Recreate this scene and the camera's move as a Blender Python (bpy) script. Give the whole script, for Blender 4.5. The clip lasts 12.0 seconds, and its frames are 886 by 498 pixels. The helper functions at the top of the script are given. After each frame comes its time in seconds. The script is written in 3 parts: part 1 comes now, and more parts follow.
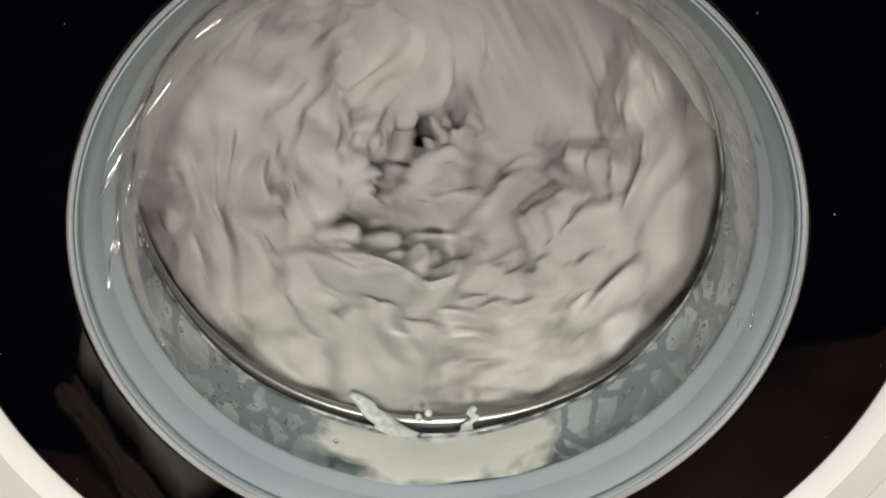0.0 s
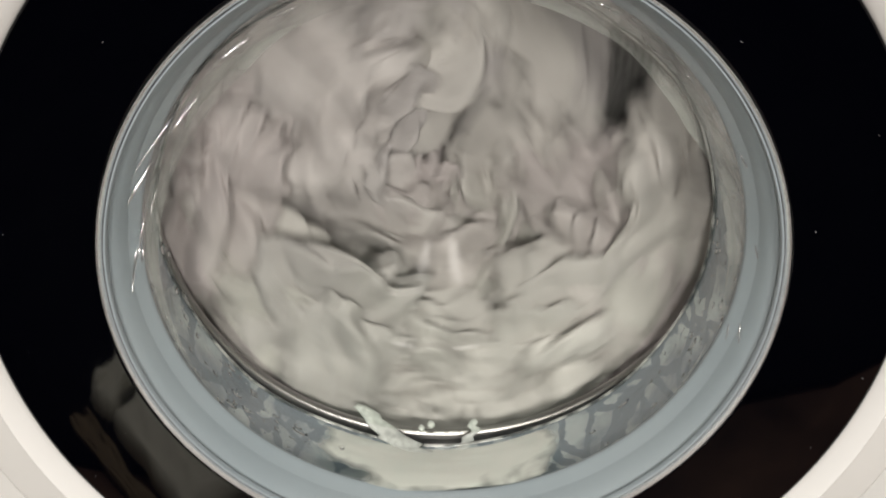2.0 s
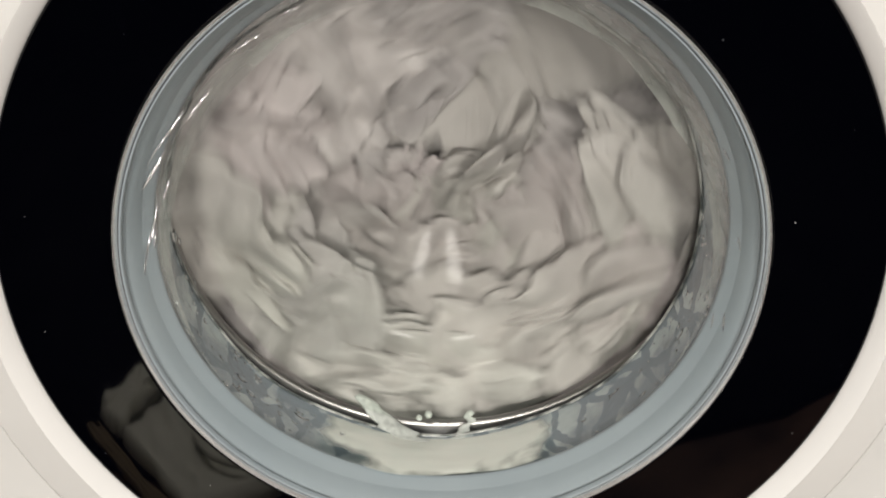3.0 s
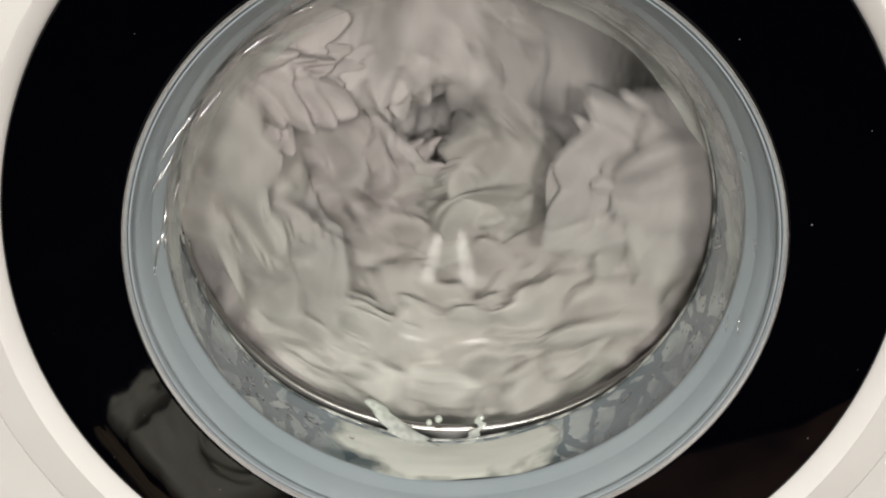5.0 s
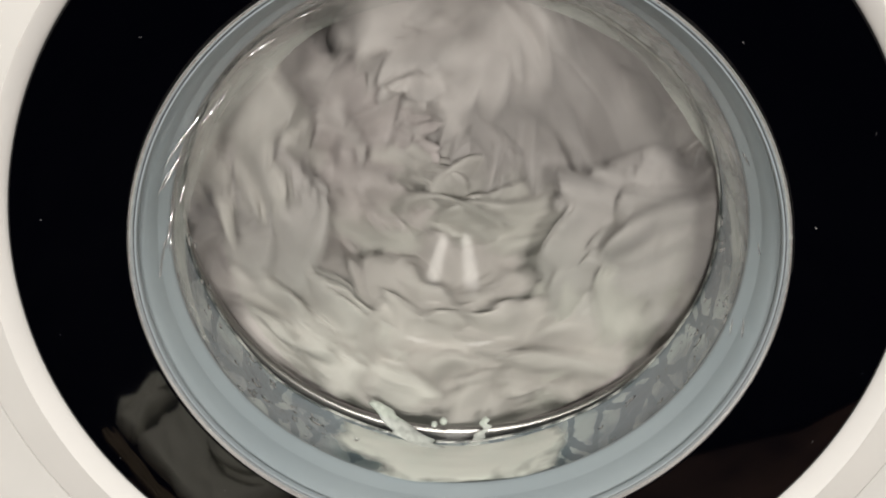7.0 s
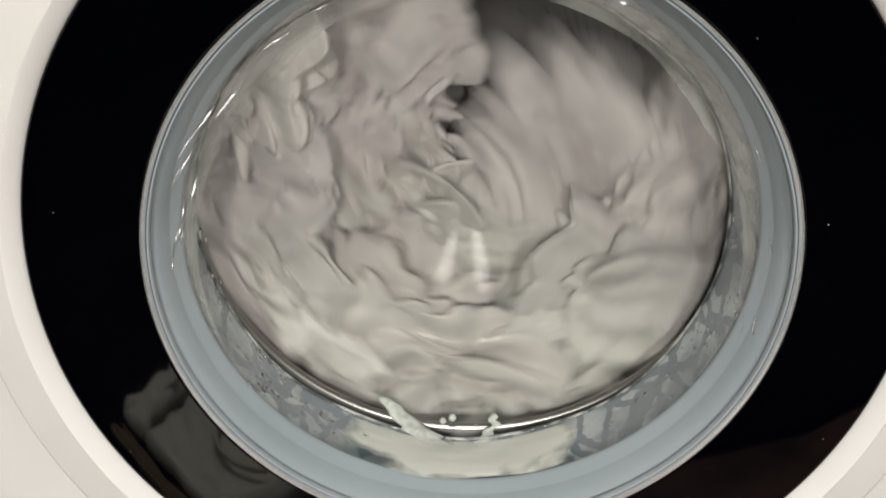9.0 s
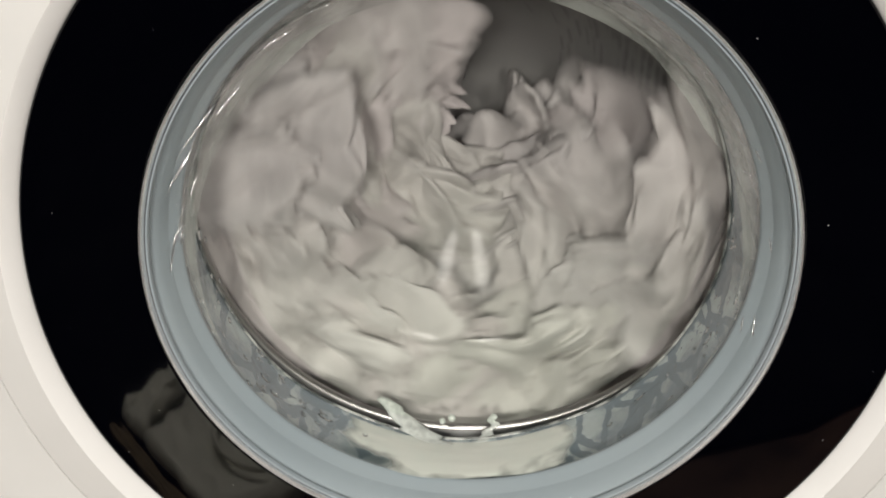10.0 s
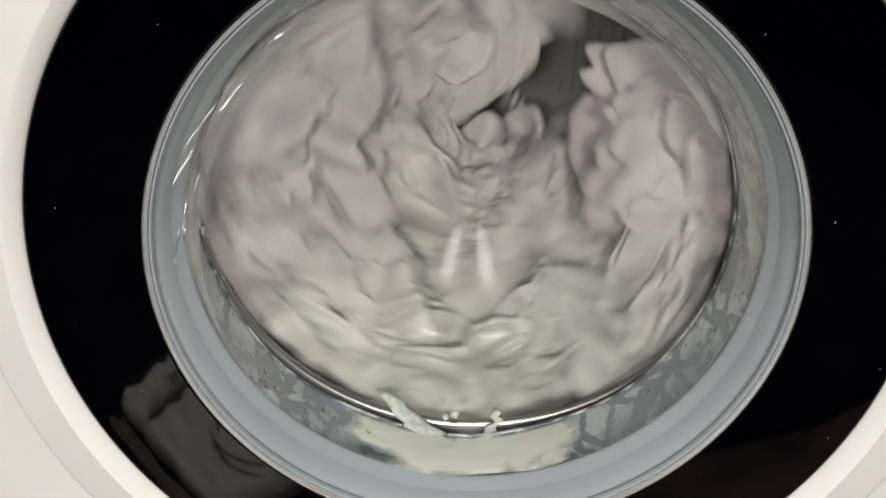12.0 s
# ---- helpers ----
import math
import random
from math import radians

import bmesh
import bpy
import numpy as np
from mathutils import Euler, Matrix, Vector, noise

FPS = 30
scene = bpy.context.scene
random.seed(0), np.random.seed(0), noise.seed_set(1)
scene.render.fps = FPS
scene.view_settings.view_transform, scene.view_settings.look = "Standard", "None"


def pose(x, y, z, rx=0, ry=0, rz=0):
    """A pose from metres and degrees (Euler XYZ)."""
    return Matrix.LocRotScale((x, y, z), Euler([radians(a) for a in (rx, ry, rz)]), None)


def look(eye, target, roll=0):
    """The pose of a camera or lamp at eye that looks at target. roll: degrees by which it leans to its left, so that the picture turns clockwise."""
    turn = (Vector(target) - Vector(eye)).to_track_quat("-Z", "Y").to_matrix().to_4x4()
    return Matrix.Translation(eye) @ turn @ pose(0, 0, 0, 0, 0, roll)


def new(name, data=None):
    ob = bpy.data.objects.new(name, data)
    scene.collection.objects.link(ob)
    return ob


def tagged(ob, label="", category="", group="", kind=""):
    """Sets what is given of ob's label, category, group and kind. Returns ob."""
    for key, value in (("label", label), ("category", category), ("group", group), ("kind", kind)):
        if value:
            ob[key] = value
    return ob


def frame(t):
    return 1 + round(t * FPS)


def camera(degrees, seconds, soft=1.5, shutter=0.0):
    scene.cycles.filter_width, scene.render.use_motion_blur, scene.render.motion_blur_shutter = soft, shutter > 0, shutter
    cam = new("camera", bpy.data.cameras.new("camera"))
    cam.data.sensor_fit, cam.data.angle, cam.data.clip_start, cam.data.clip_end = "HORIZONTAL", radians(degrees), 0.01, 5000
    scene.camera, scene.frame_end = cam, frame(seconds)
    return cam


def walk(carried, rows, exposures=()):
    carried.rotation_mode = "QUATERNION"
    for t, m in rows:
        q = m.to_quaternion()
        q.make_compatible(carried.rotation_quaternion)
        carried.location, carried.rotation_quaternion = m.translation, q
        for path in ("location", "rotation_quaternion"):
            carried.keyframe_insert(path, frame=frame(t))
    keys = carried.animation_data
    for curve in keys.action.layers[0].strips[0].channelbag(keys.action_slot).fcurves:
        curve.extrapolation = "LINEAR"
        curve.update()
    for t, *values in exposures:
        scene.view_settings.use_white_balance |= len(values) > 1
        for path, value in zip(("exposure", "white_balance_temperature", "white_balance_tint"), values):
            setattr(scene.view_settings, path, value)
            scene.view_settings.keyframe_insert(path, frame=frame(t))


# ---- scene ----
# The porthole's centre is at x = 0, z = HUB; the machine's front looks to -y.
HUB = 0.50
cam = camera(50.0, 12.0, soft=1.9, shutter=0.9)
PATH = [
    (0.0, 0.0003, -0.3807, 0.2396, -0.26, -30.38, -1.18),
    (0.5, -0.0025, -0.3902, 0.2435, -0.61, -29.84, -0.91),
    (1.0, 0.0001, -0.4042, 0.2432, -0.10, -28.96, -0.78),
    (1.5, -0.0023, -0.4053, 0.2443, -0.10, -28.59, -0.67),
    (2.0, -0.0001, -0.4117, 0.2414, 0.03, -28.03, -0.39),
    (2.5, 0.0009, -0.4386, 0.2365, -0.08, -27.13, -0.02),
    (3.0, 0.0020, -0.4419, 0.2362, 0.16, -26.62, 0.16),
    (5.0, -0.0023, -0.4391, 0.2317, 0.43, -26.19, 0.10),
    (5.5, -0.0037, -0.4381, 0.2326, 0.28, -26.31, -0.14),
    (6.0, 0.0010, -0.4369, 0.2317, 0.81, -26.54, -0.25),
    (6.5, 0.0010, -0.4382, 0.2319, 0.77, -26.46, -0.16),
    (7.0, 0.0009, -0.4399, 0.2329, 1.11, -26.11, -0.10),
    (9.0, -0.0032, -0.4416, 0.2302, 1.35, -26.05, 0.10),
    (9.5, -0.0040, -0.4405, 0.2310, 1.31, -26.23, 0.04),
    (10.0, -0.0030, -0.4406, 0.2305, 1.33, -26.11, 0.14),
    (10.5, -0.0052, -0.4399, 0.2280, 1.14, -26.25, 0.08),
    (11.0, -0.0042, -0.4398, 0.2291, 1.24, -26.42, 0.09),
    (11.5, -0.0044, -0.4405, 0.2280, 1.25, -26.22, 0.18),
    (12.0, -0.0066, -0.4383, 0.2301, 1.21, -26.42, 0.33),
]


def stand(x, y, z, yaw, pitch, roll):
    """The camera's pose from its place, its turn to the left, its tilt and its lean."""
    return pose(x, y, HUB + z, 90 + pitch, 0, yaw) @ pose(0, 0, 0, 0, 0, roll)


EXPOSURES = [(0.0, 0.0, 6540, 11), (10.75, 0.0, 6500, 10.5), (11.0, 0.0, 6800, 14), (11.3, 0.0, 6700, 12.5), (11.6, 0.0, 6500, 10.5), (12.0, 0.0, 6500, 10.5)]
walk(cam, [(t, stand(*row)) for t, *row in PATH], EXPOSURES)

# ---- light: two assumed pendant lamps, unseen, before the machine, turned to it, one lamp in the ceiling, and what the room sends back ----
ROOM_X, ROOM_BACK, ROOM_H, ROOM_WALL = 1.6, -4.9, 2.35, 0.75
world = bpy.data.worlds.new("world")
scene.world = world
world.use_nodes = True
world.node_tree.nodes["Background"].inputs["Color"].default_value = (0.9, 0.95, 1.0, 1)
world.node_tree.nodes["Background"].inputs["Strength"].default_value = 0.02

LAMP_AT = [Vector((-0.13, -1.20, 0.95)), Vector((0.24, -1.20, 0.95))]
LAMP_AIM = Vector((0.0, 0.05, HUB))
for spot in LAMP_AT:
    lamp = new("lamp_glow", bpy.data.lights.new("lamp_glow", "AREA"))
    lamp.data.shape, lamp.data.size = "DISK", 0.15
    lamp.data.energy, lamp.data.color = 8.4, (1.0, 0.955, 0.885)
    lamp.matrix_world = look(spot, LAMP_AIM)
CEILING_LAMP = (0.03, -1.0)
lamp = new("ceiling_glow", bpy.data.lights.new("ceiling_glow", "AREA"))
lamp.data.shape, lamp.data.size = "DISK", 0.30
lamp.data.energy, lamp.data.color = 14.5, (1.0, 0.965, 0.90)
lamp.matrix_world = pose(*CEILING_LAMP, ROOM_H - 0.012)


# ---- materials ----
def material(name, colour, rough=0.5, metal=0.0, **sockets):
    m = bpy.data.materials.new(name)
    m.use_nodes = True
    b = m.node_tree.nodes["Principled BSDF"]
    b.inputs["Base Color"].default_value = (*colour, 1)
    b.inputs["Roughness"].default_value = rough
    b.inputs["Metallic"].default_value = metal
    for key, value in sockets.items():
        b.inputs[key.replace("_", " ")].default_value = value
    return m


def node(m, kind, **values):
    n = m.node_tree.nodes.new(kind)
    for key, value in values.items():
        n.inputs[key.replace("_", " ")].default_value = value
    return n


def link(m, a, b):
    m.node_tree.links.new(a, b)


def bsdf(m):
    return m.node_tree.nodes["Principled BSDF"]


def grain(m, scale, depth, dist=0.001, detail=4.0, second=0.0):
    """Relief from one or two scales of noise, in the thing's own space."""
    co = node(m, "ShaderNodeTexCoord")
    n = node(m, "ShaderNodeTexNoise", Scale=scale, Detail=detail)
    link(m, co.outputs["Object"], n.inputs["Vector"])
    bump = node(m, "ShaderNodeBump", Strength=depth, Distance=dist)
    link(m, n.outputs["Fac"], bump.inputs["Height"])
    if second:
        n2 = node(m, "ShaderNodeTexNoise", Scale=second, Detail=3.0)
        link(m, co.outputs["Object"], n2.inputs["Vector"])
        b2 = node(m, "ShaderNodeBump", Strength=depth, Distance=dist * scale / second)
        link(m, n2.outputs["Fac"], b2.inputs["Height"])
        link(m, bump.outputs["Normal"], b2.inputs["Normal"])
        bump = b2
    link(m, bump.outputs["Normal"], bsdf(m).inputs["Normal"])
    return m


def mottle(m, scale, low, high, detail=4.0, a=0.35, b=0.65):
    """Base colour that wanders between two colours."""
    co = node(m, "ShaderNodeTexCoord")
    n = node(m, "ShaderNodeTexNoise", Scale=scale, Detail=detail)
    link(m, co.outputs["Object"], n.inputs["Vector"])
    ramp = node(m, "ShaderNodeValToRGB")
    ramp.color_ramp.elements[0].position, ramp.color_ramp.elements[1].position = a, b
    ramp.color_ramp.elements[0].color, ramp.color_ramp.elements[1].color = (*low, 1), (*high, 1)
    link(m, n.outputs["Fac"], ramp.inputs["Fac"])
    link(m, ramp.outputs["Color"], bsdf(m).inputs["Base Color"])
    return m


enamel = grain(mottle(material("white_enamel", (0.70, 0.695, 0.68), 0.32), 9, (0.645, 0.64, 0.622), (0.69, 0.685, 0.667)), 240, 0.03, 0.0004)
bezel_white = grain(mottle(material("white_bezel", (0.86, 0.855, 0.84), 0.25), 14, (0.84, 0.835, 0.82), (0.87, 0.865, 0.85)), 200, 0.02, 0.0003)
groove_grey = material("groove_grey", (0.10, 0.095, 0.09), 0.7)
black_gloss = material("black_gloss", (0.0004, 0.0005, 0.0013), 0.03, IOR=1.5)
speck = material("dust", (0.5, 0.5, 0.5), 0.8)
chrome = grain(material("satin_trim", (0.85, 0.86, 0.87), 0.22, 0.85), 60, 0.05, 0.0006)
lip_wet = grain(mottle(material("wet_lip", (0.4, 0.41, 0.40), 0.12), 70, (0.08, 0.09, 0.09), (0.50, 0.51, 0.49), a=0.42, b=0.62), 90, 0.5, 0.003)
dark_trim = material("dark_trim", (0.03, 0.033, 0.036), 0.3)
steel = material("drum_steel", (0.42, 0.41, 0.40), 0.32, 1.0)
baffle_grey = grain(material("baffle_plastic", (0.30, 0.30, 0.31), 0.4), 90, 0.1)


def clear_glass():
    """Thin clear glass: straight through, with a gloss that grows towards the edges."""
    m = bpy.data.materials.new("door_glass")
    m.use_nodes = True
    m.node_tree.nodes.remove(bsdf(m))
    out = m.node_tree.nodes["Material Output"]
    clear = node(m, "ShaderNodeBsdfTransparent", Color=(0.98, 0.985, 0.98, 1))
    gloss = node(m, "ShaderNodeBsdfGlossy", Color=(1, 1, 1, 1), Roughness=0.10)
    face = node(m, "ShaderNodeLayerWeight", Blend=0.5)
    steep = node(m, "ShaderNodeMath")
    steep.operation = "POWER"
    link(m, face.outputs["Facing"], steep.inputs[0])
    steep.inputs[1].default_value = 5.0
    edge = node(m, "ShaderNodeMath")
    edge.operation = "MULTIPLY_ADD"
    link(m, steep.outputs["Value"], edge.inputs[0])
    edge.inputs[1].default_value = 0.94
    edge.inputs[2].default_value = 0.0010
    mix = node(m, "ShaderNodeMixShader")
    link(m, edge.outputs["Value"], mix.inputs["Fac"])
    link(m, clear.outputs["BSDF"], mix.inputs[1])
    link(m, gloss.outputs["BSDF"], mix.inputs[2])
    co = node(m, "ShaderNodeTexCoord")
    wet = node(m, "ShaderNodeTexNoise", Scale=38.0, Detail=2.0)
    link(m, co.outputs["Object"], wet.inputs["Vector"])
    bump = node(m, "ShaderNodeBump", Strength=0.05, Distance=0.0012)
    link(m, wet.outputs["Fac"], bump.inputs["Height"])
    link(m, bump.outputs["Normal"], gloss.inputs["Normal"])
    link(m, mix.outputs["Shader"], out.inputs["Surface"])
    return m


glass = clear_glass()
water_clear = material("clear_water", (0.97, 0.98, 0.98), 0.0, IOR=1.33, Transmission_Weight=1.0)
holder_grey = grain(mottle(material("holder_plastic", (0.30, 0.345, 0.38), 0.35), 7, (0.295, 0.345, 0.378), (0.335, 0.385, 0.415)), 30, 0.08, 0.002)
suds = grain(mottle(material("soapy_water", (0.50, 0.53, 0.49), 0.10, Alpha=0.5), 55, (0.50, 0.54, 0.52), (0.66, 0.69, 0.66), a=0.3, b=0.6), 60, 0.2, 0.003, second=220)
suds_film = grain(mottle(material("suds_film", (0.50, 0.53, 0.49), 0.25, Coat_Weight=0.45, Coat_Roughness=0.05), 45, (0.86, 0.92, 0.85), (0.94, 0.97, 0.90), a=0.3, b=0.6), 50, 0.06, 0.003, second=200)


def froth(m):
    """Suds with thin, see-through places between the bubbles."""
    co = node(m, "ShaderNodeTexCoord")
    n = node(m, "ShaderNodeTexNoise", Scale=190.0, Detail=3.0)
    link(m, co.outputs["Object"], n.inputs["Vector"])
    ramp = node(m, "ShaderNodeValToRGB")
    ramp.color_ramp.elements[0].position, ramp.color_ramp.elements[1].position = 0.38, 0.62
    ramp.color_ramp.elements[0].color, ramp.color_ramp.elements[1].color = (0.66, 0.66, 0.66, 1), (0.96, 0.96, 0.96, 1)
    link(m, n.outputs["Fac"], ramp.inputs["Fac"])
    link(m, ramp.outputs["Color"], bsdf(m).inputs["Alpha"])


froth(suds)


def thin_out(m, middle, reach):
    """The film thins out away from its middle, in ragged clouds."""
    co = node(m, "ShaderNodeTexCoord")
    off = node(m, "ShaderNodeVectorMath")
    off.operation = "SUBTRACT"
    link(m, co.outputs["Object"], off.inputs[0])
    off.inputs[1].default_value = middle
    size = node(m, "ShaderNodeVectorMath")
    size.operation = "DIVIDE"
    link(m, off.outputs["Vector"], size.inputs[0])
    size.inputs[1].default_value = reach
    length = node(m, "ShaderNodeVectorMath")
    length.operation = "LENGTH"
    link(m, size.outputs["Vector"], length.inputs[0])
    cloud = node(m, "ShaderNodeTexNoise", Scale=26.0, Detail=3.0)
    link(m, co.outputs["Object"], cloud.inputs["Vector"])
    mixed = node(m, "ShaderNodeMath")
    mixed.operation = "MULTIPLY_ADD"
    link(m, cloud.outputs["Fac"], mixed.inputs[0])
    mixed.inputs[1].default_value = 0.7
    link(m, length.outputs["Value"], mixed.inputs[2])
    ramp = node(m, "ShaderNodeValToRGB")
    ramp.color_ramp.elements[0].position, ramp.color_ramp.elements[1].position = 0.85, 1.42
    ramp.color_ramp.elements[0].color, ramp.color_ramp.elements[1].color = (1, 1, 1, 1), (0, 0, 0, 1)
    link(m, mixed.outputs["Value"], ramp.inputs["Fac"])
    link(m, ramp.outputs["Color"], bsdf(m).inputs["Alpha"])


thin_out(suds_film, (-0.002, 0.080, HUB - 0.162), (0.128, 0.105, 0.12))
floor_wood = grain(mottle(material("brown_wood", (0.11, 0.06, 0.04), 0.6, Specular_IOR_Level=0.2), 5, (0.03, 0.015, 0.010), (0.19, 0.105, 0.070), 8), 30, 0.15)
# near-black, for the shaded part of the floor
shade_dark = grain(mottle(material("black_shade", (0.012, 0.012, 0.014), 0.95, Specular_IOR_Level=0.0), 12, (0.008, 0.008, 0.010), (0.016, 0.016, 0.019)), 300, 0.6, 0.002)
wall_paint = grain(mottle(material("wall_paint", (0.80, 0.78, 0.75), 0.7), 3, (0.79, 0.77, 0.74), (0.82, 0.80, 0.77)), 180, 0.1)
towel_grey = grain(mottle(material("grey_towelling", (0.55, 0.55, 0.50), 0.9), 12, (0.78, 0.77, 0.67), (0.92, 0.91, 0.80)), 300, 0.6, 0.002)
towel_brown = grain(material("brown_hem", (0.24, 0.18, 0.11), 0.9), 300, 0.6, 0.002)
lamp_white = material("lamp_ring", (0.85, 0.85, 0.84), 0.4)


def wet_rubber():
    """Wet blue-grey rubber under a film of suds that has run off in branching strips."""
    m = material("wet_rubber", (0.21, 0.26, 0.28), 0.25, Coat_Weight=1.0, Coat_Roughness=0.05)
    co = node(m, "ShaderNodeTexCoord")
    warp = node(m, "ShaderNodeTexNoise", Scale=26.0, Detail=5.0)
    link(m, co.outputs["Object"], warp.inputs["Vector"])
    add = node(m, "ShaderNodeVectorMath")
    add.operation = "MULTIPLY_ADD"
    link(m, warp.outputs["Color"], add.inputs[0])
    add.inputs[1].default_value = (0.028, 0.028, 0.028)
    link(m, co.outputs["Object"], add.inputs[2])
    longer = node(m, "ShaderNodeVectorMath")
    longer.operation = "MULTIPLY"
    link(m, add.outputs["Vector"], longer.inputs[0])
    longer.inputs[1].default_value = (1.0, 0.5, 0.75)
    cell = node(m, "ShaderNodeTexVoronoi", Scale=52.0)
    cell.feature = "DISTANCE_TO_EDGE"
    link(m, longer.outputs["Vector"], cell.inputs["Vector"])
    strip = node(m, "ShaderNodeValToRGB")
    strip.color_ramp.elements[0].position, strip.color_ramp.elements[1].position = 0.10, 0.12
    link(m, cell.outputs["Distance"], strip.inputs["Fac"])
    cloud = node(m, "ShaderNodeTexNoise", Scale=30.0, Detail=4.0)
    link(m, co.outputs["Object"], cloud.inputs["Vector"])
    thick = node(m, "ShaderNodeValToRGB")
    thick.color_ramp.elements[0].position, thick.color_ramp.elements[1].position = 0.36, 0.62
    thick.color_ramp.elements[0].color = (0.12, 0.12, 0.12, 1)
    link(m, cloud.outputs["Fac"], thick.inputs["Fac"])
    film = node(m, "ShaderNodeMath")
    film.operation = "MULTIPLY"
    link(m, strip.outputs["Color"], film.inputs[0])
    link(m, thick.outputs["Color"], film.inputs[1])
    mix = node(m, "ShaderNodeMix")
    mix.data_type = "RGBA"
    link(m, film.outputs["Value"], mix.inputs["Factor"])
    mix.inputs["A"].default_value = (0.20, 0.25, 0.285, 1)
    mix.inputs["B"].default_value = (0.50, 0.57, 0.575, 1)
    link(m, mix.outputs["Result"], bsdf(m).inputs["Base Color"])
    bump = node(m, "ShaderNodeBump", Strength=0.3, Distance=0.001)
    link(m, film.outputs["Value"], bump.inputs["Height"])
    link(m, bump.outputs["Normal"], bsdf(m).inputs["Normal"])
    beads = node(m, "ShaderNodeTexNoise", Scale=150.0, Detail=2.0)
    link(m, co.outputs["Object"], beads.inputs["Vector"])
    wet = node(m, "ShaderNodeBump", Strength=0.5, Distance=0.003)
    link(m, beads.outputs["Fac"], wet.inputs["Height"])
    link(m, wet.outputs["Normal"], bsdf(m).inputs["Coat Normal"])
    return m


rubber = wet_rubber()


def perforate(m):
    """Rows of small dark holes pressed into the drum's steel."""
    co = node(m, "ShaderNodeTexCoord")
    cell = node(m, "ShaderNodeTexVoronoi", Scale=95.0, Randomness=0.15)
    link(m, co.outputs["Object"], cell.inputs["Vector"])
    ramp = node(m, "ShaderNodeValToRGB")
    ramp.color_ramp.elements[0].position, ramp.color_ramp.elements[1].position = 0.26, 0.32
    ramp.color_ramp.elements[0].color, ramp.color_ramp.elements[1].color = (0.10, 0.098, 0.095, 1), (0.40, 0.39, 0.38, 1)
    link(m, cell.outputs["Distance"], ramp.inputs["Fac"])
    link(m, ramp.outputs["Color"], bsdf(m).inputs["Base Color"])
    return m


perforate(steel)


def cloth(name, low, high):
    m = mottle(material(name, high, 0.85, Sheen_Weight=0.04), 26, low, high, 5)
    grain(m, 420, 0.3, 0.0012, 3, second=75)
    # soft long wrinkles, warped and drawn out along the cloth
    co = node(m, "ShaderNodeTexCoord")
    bend = node(m, "ShaderNodeTexNoise", Scale=9.0, Detail=2.0)
    link(m, co.outputs["Object"], bend.inputs["Vector"])
    add = node(m, "ShaderNodeVectorMath")
    add.operation = "MULTIPLY_ADD"
    link(m, bend.outputs["Color"], add.inputs[0])
    add.inputs[1].default_value = (0.10, 0.10, 0.10)
    link(m, co.outputs["Object"], add.inputs[2])
    draw = node(m, "ShaderNodeVectorMath")
    draw.operation = "MULTIPLY"
    link(m, add.outputs["Vector"], draw.inputs[0])
    draw.inputs[1].default_value = (1.0, 0.6, 0.30)
    wrinkle = node(m, "ShaderNodeTexNoise", Scale=34.0, Detail=1.8, Roughness=0.42)
    link(m, draw.outputs["Vector"], wrinkle.inputs["Vector"])
    top = bsdf(m).inputs["Normal"].links[0].from_socket
    relief = node(m, "ShaderNodeBump", Strength=0.5, Distance=0.014)
    link(m, wrinkle.outputs["Fac"], relief.inputs["Height"])
    link(m, top, relief.inputs["Normal"])
    link(m, relief.outputs["Normal"], bsdf(m).inputs["Normal"])
    return m


CLOTHS = [
    cloth("white_cotton", (0.46, 0.433, 0.424), (0.60, 0.570, 0.557)),
    cloth("pinkish_cotton", (0.415, 0.380, 0.375), (0.545, 0.503, 0.497)),
    cloth("cream_cotton", (0.430, 0.412, 0.392), (0.560, 0.538, 0.515)),
    cloth("cool_cotton", (0.370, 0.350, 0.345), (0.490, 0.464, 0.458)),
]


# ---- mesh helpers ----
def part(name, bm, mat, parent=None, label="", smooth=True):
    me = bpy.data.meshes.new(name)
    bmesh.ops.recalc_face_normals(bm, faces=bm.faces)
    bm.to_mesh(me)
    bm.free()
    if smooth:
        me.shade_smooth()
    me.materials.append(mat)
    ob = new(name, me)
    ob.parent = parent
    return tagged(ob, label)


def revolve(profile, steps=160, shift=None, centre=HUB, close=False, arc=(0.0, 360.0)):
    """A body of revolution round the porthole's axis from (radius, depth) pairs. shift(angle, r, y) may move a point."""
    bm = bmesh.new()
    whole = abs(arc[1] - arc[0]) >= 360
    rows = []
    for i in range(steps if whole else steps + 1):
        a = radians(arc[0] + (arc[1] - arc[0]) * i / steps)
        row = []
        for r, y in profile:
            if shift:
                r, y = shift(a, r, y)
            row.append(bm.verts.new((r * math.cos(a), y, centre + r * math.sin(a))))
        rows.append(row)
    n, k = len(rows), len(profile)
    for i in range(n if whole else n - 1):
        for j in range(k if close else k - 1):
            bm.faces.new((rows[i][j], rows[(i + 1) % n][j], rows[(i + 1) % n][(j + 1) % k], rows[i][(j + 1) % k]))
    return bm


def box(x0, x1, y0, y1, z0, z1, bevel=0.0):
    bm = bmesh.new()
    bmesh.ops.create_cube(bm, size=1)
    for v in bm.verts:
        v.co = ((x0 + x1) / 2 + v.co.x * (x1 - x0), (y0 + y1) / 2 + v.co.y * (y1 - y0), (z0 + z1) / 2 + v.co.z * (z1 - z0))
    if bevel:
        bmesh.ops.bevel(bm, geom=bm.edges[:], offset=bevel, segments=3, affect="EDGES")
    return bm


